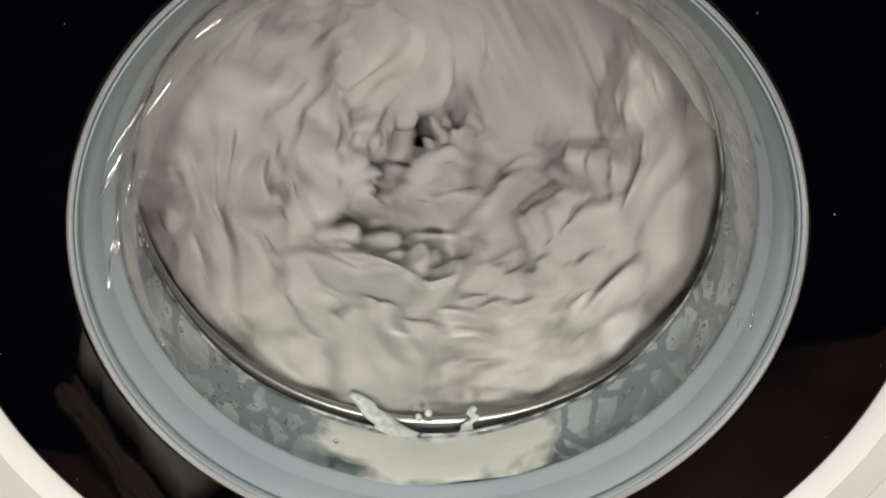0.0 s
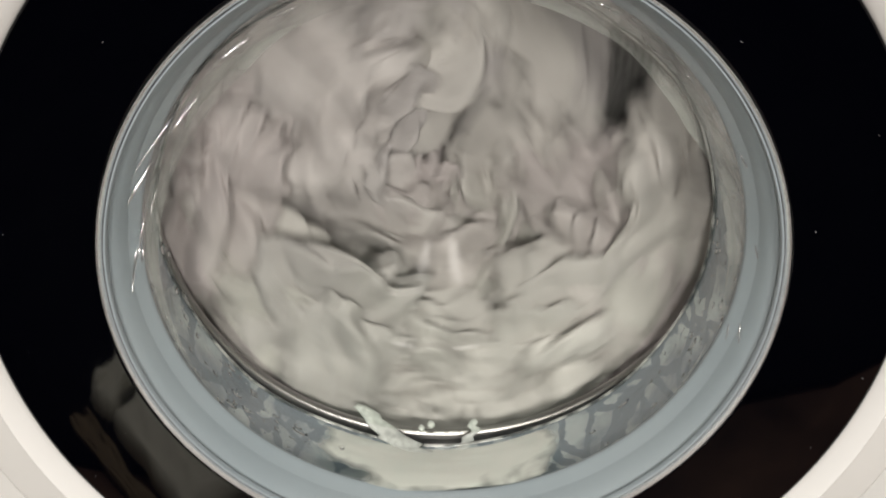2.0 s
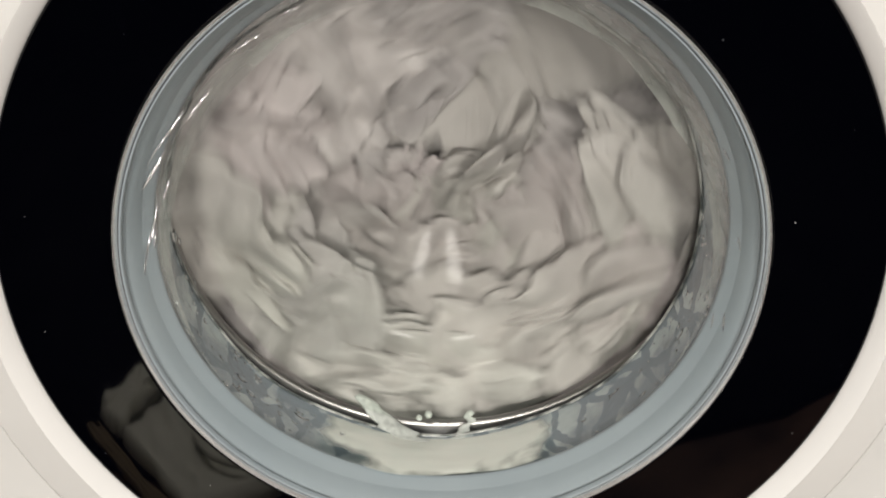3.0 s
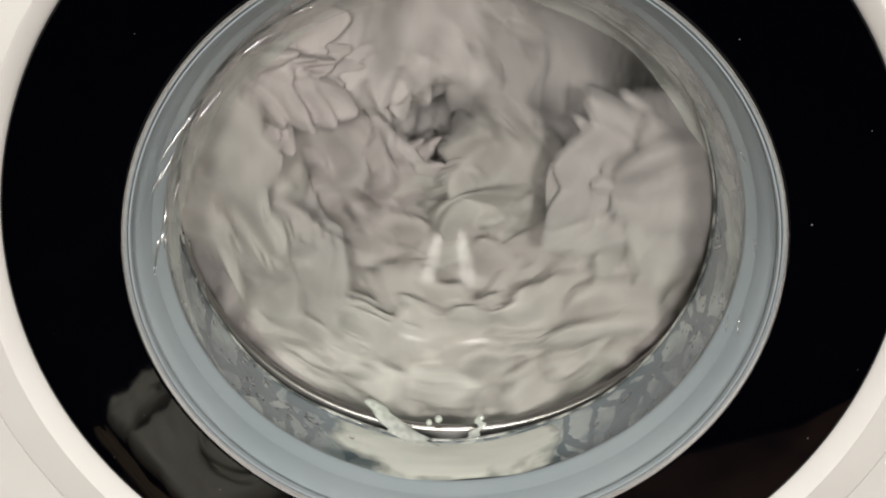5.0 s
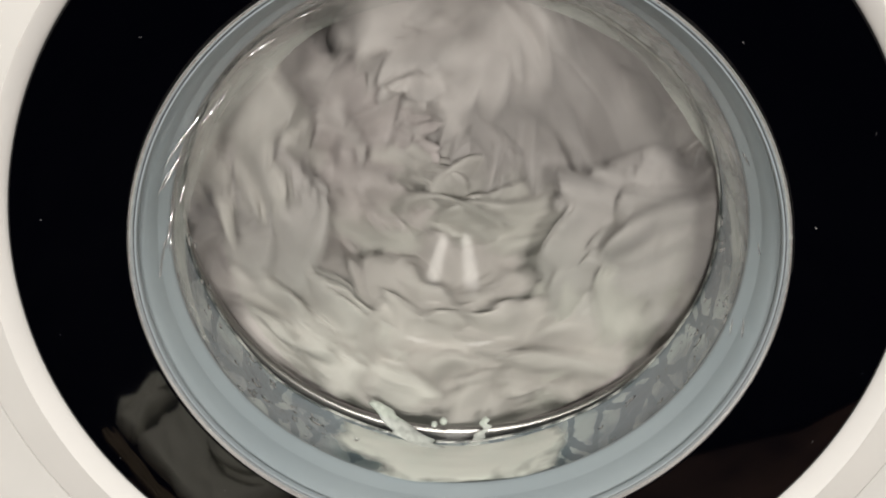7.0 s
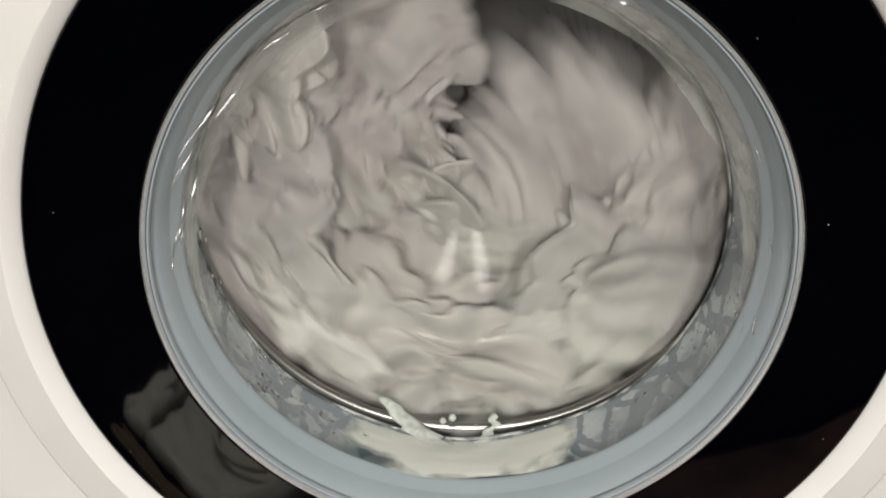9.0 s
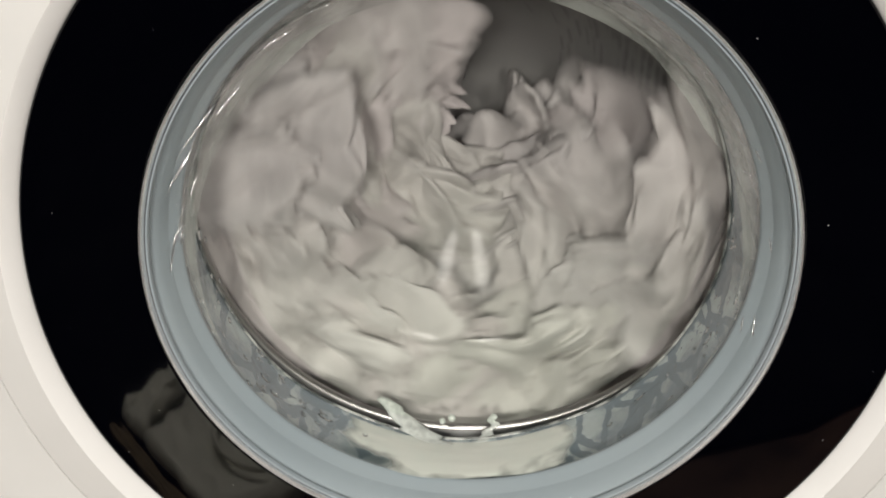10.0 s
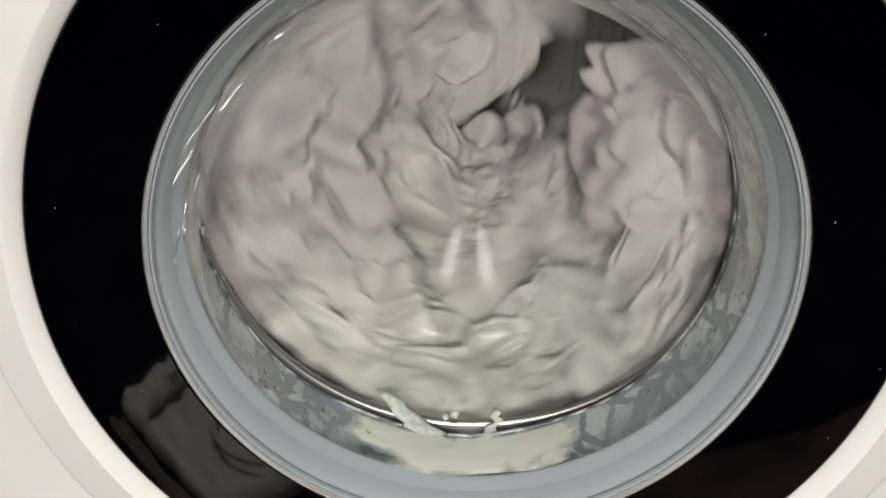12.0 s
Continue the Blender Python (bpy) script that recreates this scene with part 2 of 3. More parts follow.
def tilt(a, r, y):
    """The bowl leans in at its top, so that the laundry drops clear of the gasket."""
    k = min(1.0, max(0.0, y - 0.010) / 0.05)
    top = max(0.0, math.sin(a)) ** 1.4
    return r * (1 - 0.085 * k * top), y * (1 + 0.08 * math.sin(a) * r / 0.155) if y > 0.012 else y


def sag(a, r, y):
    """The soft gasket hangs low at its top, is pushed to one side towards the drum, and waves slightly."""
    k = min(1.0, max(0.0, y - 0.02) / 0.07)
    top = max(0.0, math.sin(a)) ** 1.4
    low = max(0.0, -math.sin(a))
    low = low * low * (3 - 2 * low)
    r += k * (0.0055 - 0.0045 * math.cos(a) - 0.0255 * top + 0.0072 * low * (1 + 0.35 * math.cos(a))) + 0.0008 * k * math.sin(9 * a + 40 * y)
    return r, y * (1 + 0.04 * math.sin(a)) + 0.0012 * k * math.sin(5 * a)


# ---- the room ----
def room():
    w, b, h, k = ROOM_X, ROOM_BACK, ROOM_H, ROOM_WALL
    tagged(part("floor", box(-w, w, b, k, -0.05, 0), floor_wood, smooth=False), "dark brown wooden floor before the machine", "floor", kind="structure")
    tagged(part("ceiling", box(-w, w, b, k, h, h + 0.05), wall_paint, smooth=False), "plain white painted ceiling", "ceiling", kind="structure")
    for name, bounds in (("wall_north", (-w, w, k, k + 0.1)), ("wall_south", (-w, w, b - 0.1, b)),
                         ("wall_west", (-w - 0.1, -w, b - 0.1, k + 0.1)), ("wall_east", (w, w + 0.1, b - 0.1, k + 0.1))):
        tagged(part(name, box(*bounds, -0.05, h + 0.05), wall_paint, smooth=False), "plain off-white painted wall", "wall", kind="structure")
    ring = bmesh.new()
    bmesh.ops.create_cone(ring, cap_ends=False, segments=40, radius1=0.18, radius2=0.155, depth=0.02, matrix=Matrix.Translation((*CEILING_LAMP, h - 0.010)))
    tagged(part("ceiling_lamp", ring, lamp_white), "white round ceiling lamp, switched on", "ceiling lamp")
    # the pendant fixtures are added out of view to carry the front light
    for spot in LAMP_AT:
        lamp = tagged(new("assumed_pendant"), "unseen white pendant lamp with a tilted shade, added for the front light, switched on", "pendant lamp", "pendant lamps before the machine")
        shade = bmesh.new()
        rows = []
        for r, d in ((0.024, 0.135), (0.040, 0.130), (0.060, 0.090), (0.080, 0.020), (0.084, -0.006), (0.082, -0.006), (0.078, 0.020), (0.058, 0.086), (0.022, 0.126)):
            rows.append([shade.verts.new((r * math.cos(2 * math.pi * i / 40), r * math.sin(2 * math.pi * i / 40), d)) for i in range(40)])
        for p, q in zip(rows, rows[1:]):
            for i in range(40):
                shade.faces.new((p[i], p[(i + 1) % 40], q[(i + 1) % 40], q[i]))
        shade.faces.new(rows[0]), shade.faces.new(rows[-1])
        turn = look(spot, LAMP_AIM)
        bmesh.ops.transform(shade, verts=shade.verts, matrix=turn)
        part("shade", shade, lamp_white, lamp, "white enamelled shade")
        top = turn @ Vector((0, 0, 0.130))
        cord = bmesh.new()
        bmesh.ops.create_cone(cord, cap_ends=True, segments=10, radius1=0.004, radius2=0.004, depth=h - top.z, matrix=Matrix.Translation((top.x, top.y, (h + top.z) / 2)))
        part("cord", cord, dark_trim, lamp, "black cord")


room()


# ---- the washing machine ----
FRONT = -0.022


def front_plate():
    """The front: flat sheet from the door's recess out to the body's edges."""
    bm = bmesh.new()
    n, rings = 160, []
    for r_in in (0.2562, 0.0):
        row = []
        for i in range(n):
            a = 2 * math.pi * i / n
            c, s = math.cos(a), math.sin(a)
            if r_in:
                p = (r_in * c, r_in * s)
            else:
                up = (0.85 - HUB) if s > 0 else (HUB - 0.06)
                k = min(0.298 / max(abs(c), 1e-6), up / max(abs(s), 1e-6))
                p = (k * c, k * s)
            row.append(bm.verts.new((p[0], FRONT, HUB + p[1])))
        rings.append(row)
    back = [bm.verts.new((v.co.x, FRONT + 0.004, v.co.z)) for v in rings[0]]
    for i in range(n):
        j = (i + 1) % n
        bm.faces.new((rings[0][i], rings[0][j], rings[1][j], rings[1][i]))
        bm.faces.new((back[i], back[j], rings[0][j], rings[0][i]))
    return bm


def washing_machine():
    thing = tagged(new("washing_machine"), "white front-loading washing machine with a black door ring, running", "washing machine")
    part("front_panel", front_plate(), enamel, thing, "white enamelled front panel")
    for name, b in (("side_panel", (-0.30, -0.297, FRONT, 0.56, 0.06, 0.85)), ("side_panel", (0.297, 0.30, FRONT, 0.56, 0.06, 0.85)),
                    ("top_panel", (-0.30, 0.30, FRONT - 0.004, 0.56, 0.851, 0.876)), ("back_panel", (-0.30, 0.30, 0.561, 0.565, 0.06, 0.85)),
                    ("plinth", (-0.295, 0.295, FRONT + 0.01, 0.55, 0.0, 0.058))):
        part(name, box(*b), enamel, thing, smooth=False)
    # white ring of the door, with the narrow joint round it and the slope down to the black ring
    part("door_gap", revolve([(0.2565, FRONT + 0.0035), (0.2540, FRONT + 0.004)]), groove_grey, thing, "narrow dark joint round the door")
    door = part("door_ring", revolve([(0.2550, FRONT + 0.004), (0.2550, FRONT + 0.001), (0.2543, FRONT), (0.2537, FRONT), (0.2352, FRONT)]),
                enamel, thing, "white outer ring of the door")
    part("bezel", revolve([(0.2352, FRONT + 0.0001), (0.2346, FRONT + 0.0005), (0.2300, FRONT + 0.0095), (0.2289, FRONT + 0.0112), (0.2286, FRONT + 0.013)]), bezel_white, door,
         "bright white slanting bezel")
    part("black_ring", revolve([(0.2286, -0.0095), (0.2283, -0.0106), (0.2276, -0.01104), (0.2268, -0.01097), (0.2100, -0.00881), (0.1900, -0.00624), (0.1730, -0.00406), (0.1722, -0.00396), (0.1712, -0.0034), (0.1705, -0.0022), (0.1702, 0.001)]),
         black_gloss, door, "glossy black glass ring of the door")
    part("trim_ring", revolve([(0.1707, -0.0028), (0.1706, -0.0052), (0.1704, -0.0058), (0.1700, -0.0060), (0.1696, -0.0055), (0.1685, -0.0034), (0.1681, -0.0021)]), chrome, door,
         "satin silver ring round the glass")
    part("seal_ring", revolve([(0.1682, -0.0022), (0.1680, -0.0028), (0.1678, -0.0022)]), dark_trim, door, "thin dark seal round the glass")
    part("inner_ring", revolve([(0.1678, -0.0022), (0.1677, -0.0032), (0.1672, -0.0035), (0.1668, -0.0031), (0.1666, -0.0020), (0.1665, 0.0001)]), holder_grey, door, "blue-grey ring at the glass's edge")
    # the glass bowl: a shell with an outer and an inner face
    inner = [(0.1690, 0.0005), (0.1655, 0.0030), (0.1622, 0.0085), (0.1580, 0.0160), (0.1555, 0.0250), (0.1530, 0.0380), (0.1480, 0.0500),
             (0.1380, 0.0610), (0.1250, 0.0740), (0.1130, 0.0850), (0.1040, 0.0925), (0.0990, 0.0958), (0.0940, 0.0980), (0.0880, 0.0998), (0.0780, 0.1030),
             (0.0680, 0.1068), (0.0580, 0.1109), (0.0480, 0.1150), (0.0380, 0.1190), (0.0280, 0.1226), (0.0180, 0.1252), (0.0080, 0.1265), (0.0008, 0.1268)]
    outer = [(max(r - 0.0018, 0.0008), y - 0.0022) for r, y in inner]
    bowl = part("glass_bowl", revolve(outer + inner[::-1], 192, tilt, close=True), glass, door, "clear thick glass bowl of the door, wet inside")
    bowl.visible_shadow = False
    # blue-grey holder behind the glass lip, then the rubber gasket down to the drum's mouth
    part("glass_holder", revolve([(0.1700, 0.0016), (0.1666, 0.0046), (0.1640, 0.0105), (0.1617, 0.0160), (0.1616, 0.0166), (0.1612, 0.0174), (0.1605, 0.0186), (0.1580, 0.0235), (0.1570, 0.0252), (0.1572, 0.0270), (0.1610, 0.0285)], 160), holder_grey, door,
         "smooth blue-grey plastic ring behind the glass")

    part("gasket", revolve([(0.1640, 0.0262), (0.1632, 0.0300), (0.1625, 0.0420), (0.1612, 0.0560), (0.1604, 0.0680), (0.1598, 0.0800), (0.1590, 0.0850), (0.1582, 0.0895),
                            (0.1590, 0.0925), (0.1625, 0.0945), (0.1800, 0.0960), (0.1900, 0.0960)], 200, sag), rubber, thing,
         "blue-grey rubber door gasket, wet and streaked with suds")
    part("gasket_lip", revolve([(0.1582, 0.0884), (0.1575, 0.0887), (0.1571, 0.0894), (0.1571, 0.0902), (0.1576, 0.0910), (0.1586, 0.0914)], 200, sag), lip_wet, thing, "shiny wet lip of the gasket")
    # the shade line outside the lip, put in as a dark ring
    part("lip_shade", revolve([(0.1606, 0.0866), (0.1600, 0.0870), (0.1593, 0.0878), (0.1589, 0.0885)], 200, sag), dark_trim, thing, "dark ring standing in for the shade before the gasket's lip")
    return thing, door


MACHINE, DOOR = washing_machine()


def drum():
    thing = part("drum", revolve([(0.1715, 0.1030), (0.1720, 0.1000), (0.1740, 0.0985), (0.2300, 0.0985), (0.2400, 0.1030), (0.2440, 0.1150), (0.2440, 0.4000), (0.2300, 0.4120), (0.0010, 0.4160)], 96, centre=0.0),
                 steel, MACHINE, "perforated stainless steel drum, turning")
    for k in range(3):
        bm = bmesh.new()
        for y in (0.15, 0.17, 0.36, 0.38):
            hgt = 0.052 if 0.16 < y < 0.37 else 0.03
            prof = [(-0.045, 0.0), (-0.028, 0.018), (-0.013, hgt * 0.85), (0.0, hgt), (0.013, hgt * 0.85), (0.028, 0.018), (0.045, 0.0)]
            for u, w in prof:
                bm.verts.new((u, y, -0.2425 + w + (0.004 if w == 0 else 0)))
        bm.verts.ensure_lookup_table()
        for i in range(3):
            for j in range(6):
                bm.faces.new([bm.verts[q] for q in (i * 7 + j, i * 7 + j + 1, (i + 1) * 7 + j + 1, (i + 1) * 7 + j)])
        for base in (0, 21):
            bm.faces.new([bm.verts[base + j] for j in range(7)])
        ob = part("baffle", bm, baffle_grey, thing, "grey ribbed lifting baffle")
        ob.matrix_basis = pose(0, 0, 0, 0, 120 * k + 20, 0)
    thing.matrix_basis = pose(0, 0, HUB)
    return thing


DRUM = drum()


# ---- soapy water at the gasket's lowest point ----
def wobble(p, f, seed):
    return noise.noise(Vector((p[0] * f + seed, p[1] * f, p[2] * f - seed)))


def suds_patch(name, mid, half, y0, y1, lift, label, seed, ragged=0.35):
    """A ragged film of suds that lies on the gasket round the angle mid."""
    bm = bmesh.new()
    nu, nv = 60, 22
    rows = []
    for i in range(nu + 1):
        u = -1 + 2 * i / nu
        row = []
        for j in range(nv + 1):
            v = -1 + 2 * j / nv
            a = radians(mid + half * u * (1 + ragged * noise.noise(Vector((v * 2.1, u, seed)))))
            edge = math.sqrt(max(0.0, 1 - min(1, u * u) ** 1.5))
            ym, yh = (y0 + y1) / 2, (y1 - y0) / 2 * edge
            y = ym + yh * v * (1 + 0.25 * noise.noise(Vector((u * 3.5, v, seed + 5))))
            swell = lift * (1 - v * v) ** 0.5 * edge if abs(v) < 1 else 0.0
            r = 0.1608 - 0.0010 - 0.0042 * max(0.0, 1 - (y - 0.031) / 0.058) - swell * (1 + 0.25 * noise.noise(Vector((u * 5, v * 4, seed + 9))))
            r, y = sag(a, r, y)
            row.append(bm.verts.new((r * math.cos(a), y, HUB + r * math.sin(a))))
        rows.append(row)
    for i in range(nu):
        for j in range(nv):
            bm.faces.new((rows[i][j], rows[i + 1][j], rows[i + 1][j + 1], rows[i][j + 1]))
    return tagged(part(name, bm, suds_film), label, "soapy water")


suds_patch("suds_pool", -92, 62, 0.0268, 0.0915, 0.0014, "milky soapy water lying in the gasket's bottom", 3.0)


def suds_drip(a, y0, y1, width, label, lean):
    """A slug of suds that hangs over the gasket's lip."""
    bm = bmesh.new()
    rows = []
    for i in range(13):
        s = i / 12
        w = width * (1.15 - 0.55 * s) * (0.45 if i in (0, 12) else 1) * (1 + 0.7 * noise.noise(Vector((s * 8, a, 2.0))))
        y = y0 + (y1 - y0) * s
        rr = 0.1715 - 0.010 * s ** 2.2
        ang = radians(a + lean * s + 2.2 * noise.noise(Vector((s * 5, a, 7.0))))
        row = []
        for j in range(10):
            q = 2 * math.pi * j / 10
            da = w * math.cos(q) / 0.156
            row.append(bm.verts.new(((rr + 0.18 * w * math.sin(q)) * math.cos(ang + da), y + 0.1 * w * math.sin(q), HUB + (rr + 0.18 * w * math.sin(q)) * math.sin(ang + da))))
        rows.append(row)
    for i in range(12):
        for j in range(10):
            bm.faces.new((rows[i][j], rows[i][(j + 1) % 10], rows[i + 1][(j + 1) % 10], rows[i + 1][j]))
    bm.faces.new(rows[0]), bm.faces.new(rows[-1])
    return tagged(part("suds_drip", bm, suds), label, "suds")


suds_drip(-93, 0.070, 0.1040, 0.0125, "pale slug of suds hanging over the gasket's lip", -17)
suds_drip(-86, 0.080, 0.0990, 0.0042, "small drip of suds on the gasket's lip", 3)


def bead(a, y, r, size):
    bm = bmesh.new()
    bmesh.ops.create_icosphere(bm, subdivisions=3, radius=size, matrix=Matrix.Translation((r * math.cos(radians(a)), y, HUB + r * math.sin(radians(a)))))
    tagged(part("soap_bubble", bm, suds), "small soap bubble on the gasket's lip", "bubble", "bubbles on the lip")


bead(-95.5, 0.0905, 0.1615, 0.0022)
bead(-93.3, 0.0915, 0.1590, 0.0027)


# ---- water drops on the glass bowl and dust on the black ring ----
def glass_radius(y):
    pts = [(0.0160, 0.1580), (0.0250, 0.1555), (0.0380, 0.1530), (0.0500, 0.1480), (0.0610, 0.1380)]
    for (ya, ra), (yb, rb) in zip(pts, pts[1:]):
        if y <= yb:
            return ra + (rb - ra) * (y - ya) / (yb - ya)
    return pts[-1][1]


def drops():
    bm = bmesh.new()
    rnd = random.Random(7)
    for k in range(150):
        side = rnd.random()
        a = rnd.gauss(-20, 14) if side < 0.45 else rnd.gauss(-152, 14) if side < 0.8 else rnd.uniform(-150, -122)
        y = rnd.uniform(0.026, 0.050)
        size = 0.0006 + 0.0013 * rnd.random() ** 3
        long = 1 + 2.5 * rnd.random() ** 2
        ar = radians(a)
        r, y = tilt(ar, glass_radius(y), y)
        m = Matrix.Translation((r * math.cos(ar), y, HUB + r * math.sin(ar))) @ Matrix.Rotation(-ar, 4, "Y") @ Matrix.Diagonal((0.55 * size, size, size * long, 1))
        bmesh.ops.create_icosphere(bm, subdivisions=1, radius=1, matrix=m)
    ob = part("water_drops", bm, water_clear)
    ob.visible_shadow = False
    tagged(ob, "clear water drops on the inside of the door glass", "water drops", kind="stuff")


drops()


def neck_film():
    """A thin film of suds left on the back of the glass, round the upper half of the bowl's neck."""
    m = material("glass_film", (0.62, 0.66, 0.62), 0.3, Coat_Weight=0.6, Coat_Roughness=0.08)
    co = node(m, "ShaderNodeTexCoord")
    squash = node(m, "ShaderNodeVectorMath")
    squash.operation = "MULTIPLY"
    link(m, co.outputs["Object"], squash.inputs[0])
    squash.inputs[1].default_value = (1.0, 2.6, 0.8)
    cloud = node(m, "ShaderNodeTexNoise", Scale=24.0, Detail=4.0)
    link(m, squash.outputs["Vector"], cloud.inputs["Vector"])
    ramp = node(m, "ShaderNodeValToRGB")
    ramp.color_ramp.elements[0].position, ramp.color_ramp.elements[1].position = 0.34, 0.66
    ramp.color_ramp.elements[0].color, ramp.color_ramp.elements[1].color = (0.10, 0.10, 0.10, 1), (0.54, 0.54, 0.54, 1)
    link(m, cloud.outputs["Fac"], ramp.inputs["Fac"])
    link(m, ramp.outputs["Color"], bsdf(m).inputs["Alpha"])
    prof = [(glass_radius(y), y) for y in (0.027, 0.032, 0.038, 0.044, 0.050, 0.0535)]

    def taper(a, r, y):
        k = max(0.0, min(1.0, (math.degrees(a) + 34) / 60, (215 - math.degrees(a)) / 60)) ** 1.5
        w = 0.003 * noise.noise(Vector((math.cos(a) * 3.5, math.sin(a) * 3.5, y * 30)))
        y = 0.027 + (y - 0.027) * k + w * k
        return tilt(a, glass_radius(y) + 0.0006, y + 0.0004)

    ob = part("suds_film", revolve(prof, 140, taper, arc=(-34, 215)), m)
    ob.visible_shadow = False
    tagged(ob, "thin greenish film of suds drying on the door glass", "suds")


neck_film()


def glass_tint():
    """The greenish tint of the thick glass seen aslant, added as a thin, uneven layer over the lower half of the bowl's
    back.
    """
    m = bpy.data.materials.new("glass_tint")
    m.use_nodes = True
    m.node_tree.nodes.remove(bsdf(m))
    co = node(m, "ShaderNodeTexCoord")
    cloud = node(m, "ShaderNodeTexNoise", Scale=22.0, Detail=3.0)
    link(m, co.outputs["Object"], cloud.inputs["Vector"])
    axis = node(m, "ShaderNodeSeparateXYZ")
    link(m, co.outputs["Object"], axis.inputs["Vector"])
    level = node(m, "ShaderNodeMath")
    level.operation = "MULTIPLY_ADD"
    link(m, cloud.outputs["Fac"], level.inputs[0])
    level.inputs[1].default_value = 0.06
    link(m, axis.outputs["Z"], level.inputs[2])
    thick = node(m, "ShaderNodeMapRange")
    link(m, level.outputs["Value"], thick.inputs["Value"])
    for key, value in (("From Min", HUB + 0.055), ("From Max", HUB - 0.055), ("To Min", 0.0), ("To Max", 1.0)):
        thick.inputs[key].default_value = value
    tint = node(m, "ShaderNodeMix")
    tint.data_type = "RGBA"
    link(m, thick.outputs["Result"], tint.inputs["Factor"])
    tint.inputs["A"].default_value = (1, 1, 1, 1)
    tint.inputs["B"].default_value = (0.95, 0.985, 0.945, 1)
    clear = node(m, "ShaderNodeBsdfTransparent")
    link(m, tint.outputs["Result"], clear.inputs["Color"])
    milk = node(m, "ShaderNodeBsdfDiffuse", Color=(0.80, 0.86, 0.78, 1))
    share = node(m, "ShaderNodeMath")
    share.operation = "MULTIPLY"
    link(m, thick.outputs["Result"], share.inputs[0])
    share.inputs[1].default_value = 0.05
    mix = node(m, "ShaderNodeMixShader")
    link(m, share.outputs["Value"], mix.inputs["Fac"])
    link(m, clear.outputs["BSDF"], mix.inputs[1])
    link(m, milk.outputs["BSDF"], mix.inputs[2])
    link(m, mix.outputs["Shader"], m.node_tree.nodes["Material Output"].inputs["Surface"])
    prof = [(0.1380, 0.0610), (0.1250, 0.0740), (0.1130, 0.0850), (0.1040, 0.0925), (0.0940, 0.0980), (0.0780, 0.1030), (0.0580, 0.1109), (0.0380, 0.1190), (0.0180, 0.1252), (0.0008, 0.1268)]
    ob = part("glass_tint", revolve([(r + 0.0004, y + 0.0006) for r, y in prof], 120, tilt, arc=(-200, 20)), m)
    ob.visible_shadow = False
    tagged(ob, "thin greenish layer added for the tint of the thick door glass", "soapy water")


glass_tint()


def water_runs():
    """Thin clear runs of water that hang on the upper rim of the bowl and catch the lamps."""
    thin = bpy.data.materials.new("thin_water")
    thin.use_nodes = True
    thin.node_tree.nodes.remove(bsdf(thin))
    mix = node(thin, "ShaderNodeMixShader", Fac=0.40)
    link(thin, node(thin, "ShaderNodeBsdfTransparent").outputs["BSDF"], mix.inputs[1])
    link(thin, node(thin, "ShaderNodeBsdfGlossy", Roughness=0.11).outputs["BSDF"], mix.inputs[2])
    link(thin, mix.outputs["Shader"], thin.node_tree.nodes["Material Output"].inputs["Surface"])
    bm = bmesh.new()
    rnd = random.Random(15)
    for k in range(21):
        if k < 11:
            mid = rnd.choice((128, 146, 160, 172)) + rnd.gauss(0, 5)
        elif k < 17:
            mid = rnd.uniform(-14, 26)
        else:
            mid = rnd.uniform(30, 62)
        y0 = rnd.uniform(0.009, 0.034)
        half = rnd.uniform(1.5, 4.5) if k < 11 else rnd.uniform(0.8, 2.2)
        wide = rnd.uniform(0.0006, 0.0016)
        slant = rnd.uniform(0.9, 1.1) * (0.29 * math.cos(radians(mid)) - 0.21 * math.sin(radians(mid))) * 0.155 * radians(half)
        rows = []
        for i in range(13):
            u = -1 + i / 6
            y = y0 + slant * u
            g = glass_radius(y) + 0.28 * max(0.0, 0.016 - y)
            a = radians(mid + half * u)
            w = wide * max(0.06, 1 - u * u) ** 0.7
            row = []
            for j in range(8):
                q = 2 * math.pi * j / 8
                r, yy = tilt(a, g - 0.0020 + 0.6 * w * math.cos(q), y - 0.0022 + w * math.sin(q))
                row.append(bm.verts.new((r * math.cos(a), yy, HUB + r * math.sin(a))))
            rows.append(row)
        for i in range(12):
            for j in range(8):
                bm.faces.new((rows[i][j], rows[i][(j + 1) % 8], rows[i + 1][(j + 1) % 8], rows[i + 1][j]))
    for f in bm.faces:
        f.smooth = True
    ob = part("water_runs", bm, thin)
    ob.visible_shadow = False
    tagged(ob, "clear runs of water on the glass rim", "water drops", kind="stuff")


water_runs()


def dust():
    bm = bmesh.new()
    rnd = random.Random(3)
    spots = [(0.1301, 0.1261, 0.0003), (0.1790, 0.0330, 0.0004)]
    for k in range(26):
        a, r = rnd.uniform(0, 6.28), rnd.uniform(0.178, 0.226)
        spots.append((r * math.cos(a), r * math.sin(a), rnd.uniform(0.00012, 0.00028)))
    for x, z, size in spots:
        r = math.hypot(x, z)
        y = -0.0040 - (r - 0.1725) / (0.2255 - 0.1725) * 0.0068 - 0.0003
        bmesh.ops.create_icosphere(bm, subdivisions=1, radius=size, matrix=Matrix.Translation((x, y, HUB + z)))
    tagged(part("dust_specks", bm, speck), "pale dust specks on the glossy black door ring", "dust", kind="stuff")


dust()


# ---- the laundry ----
def soft(n):
    """The size of n, with its sharp turn at nought rounded off."""
    return math.sqrt(n * n + 0.0081) - 0.09


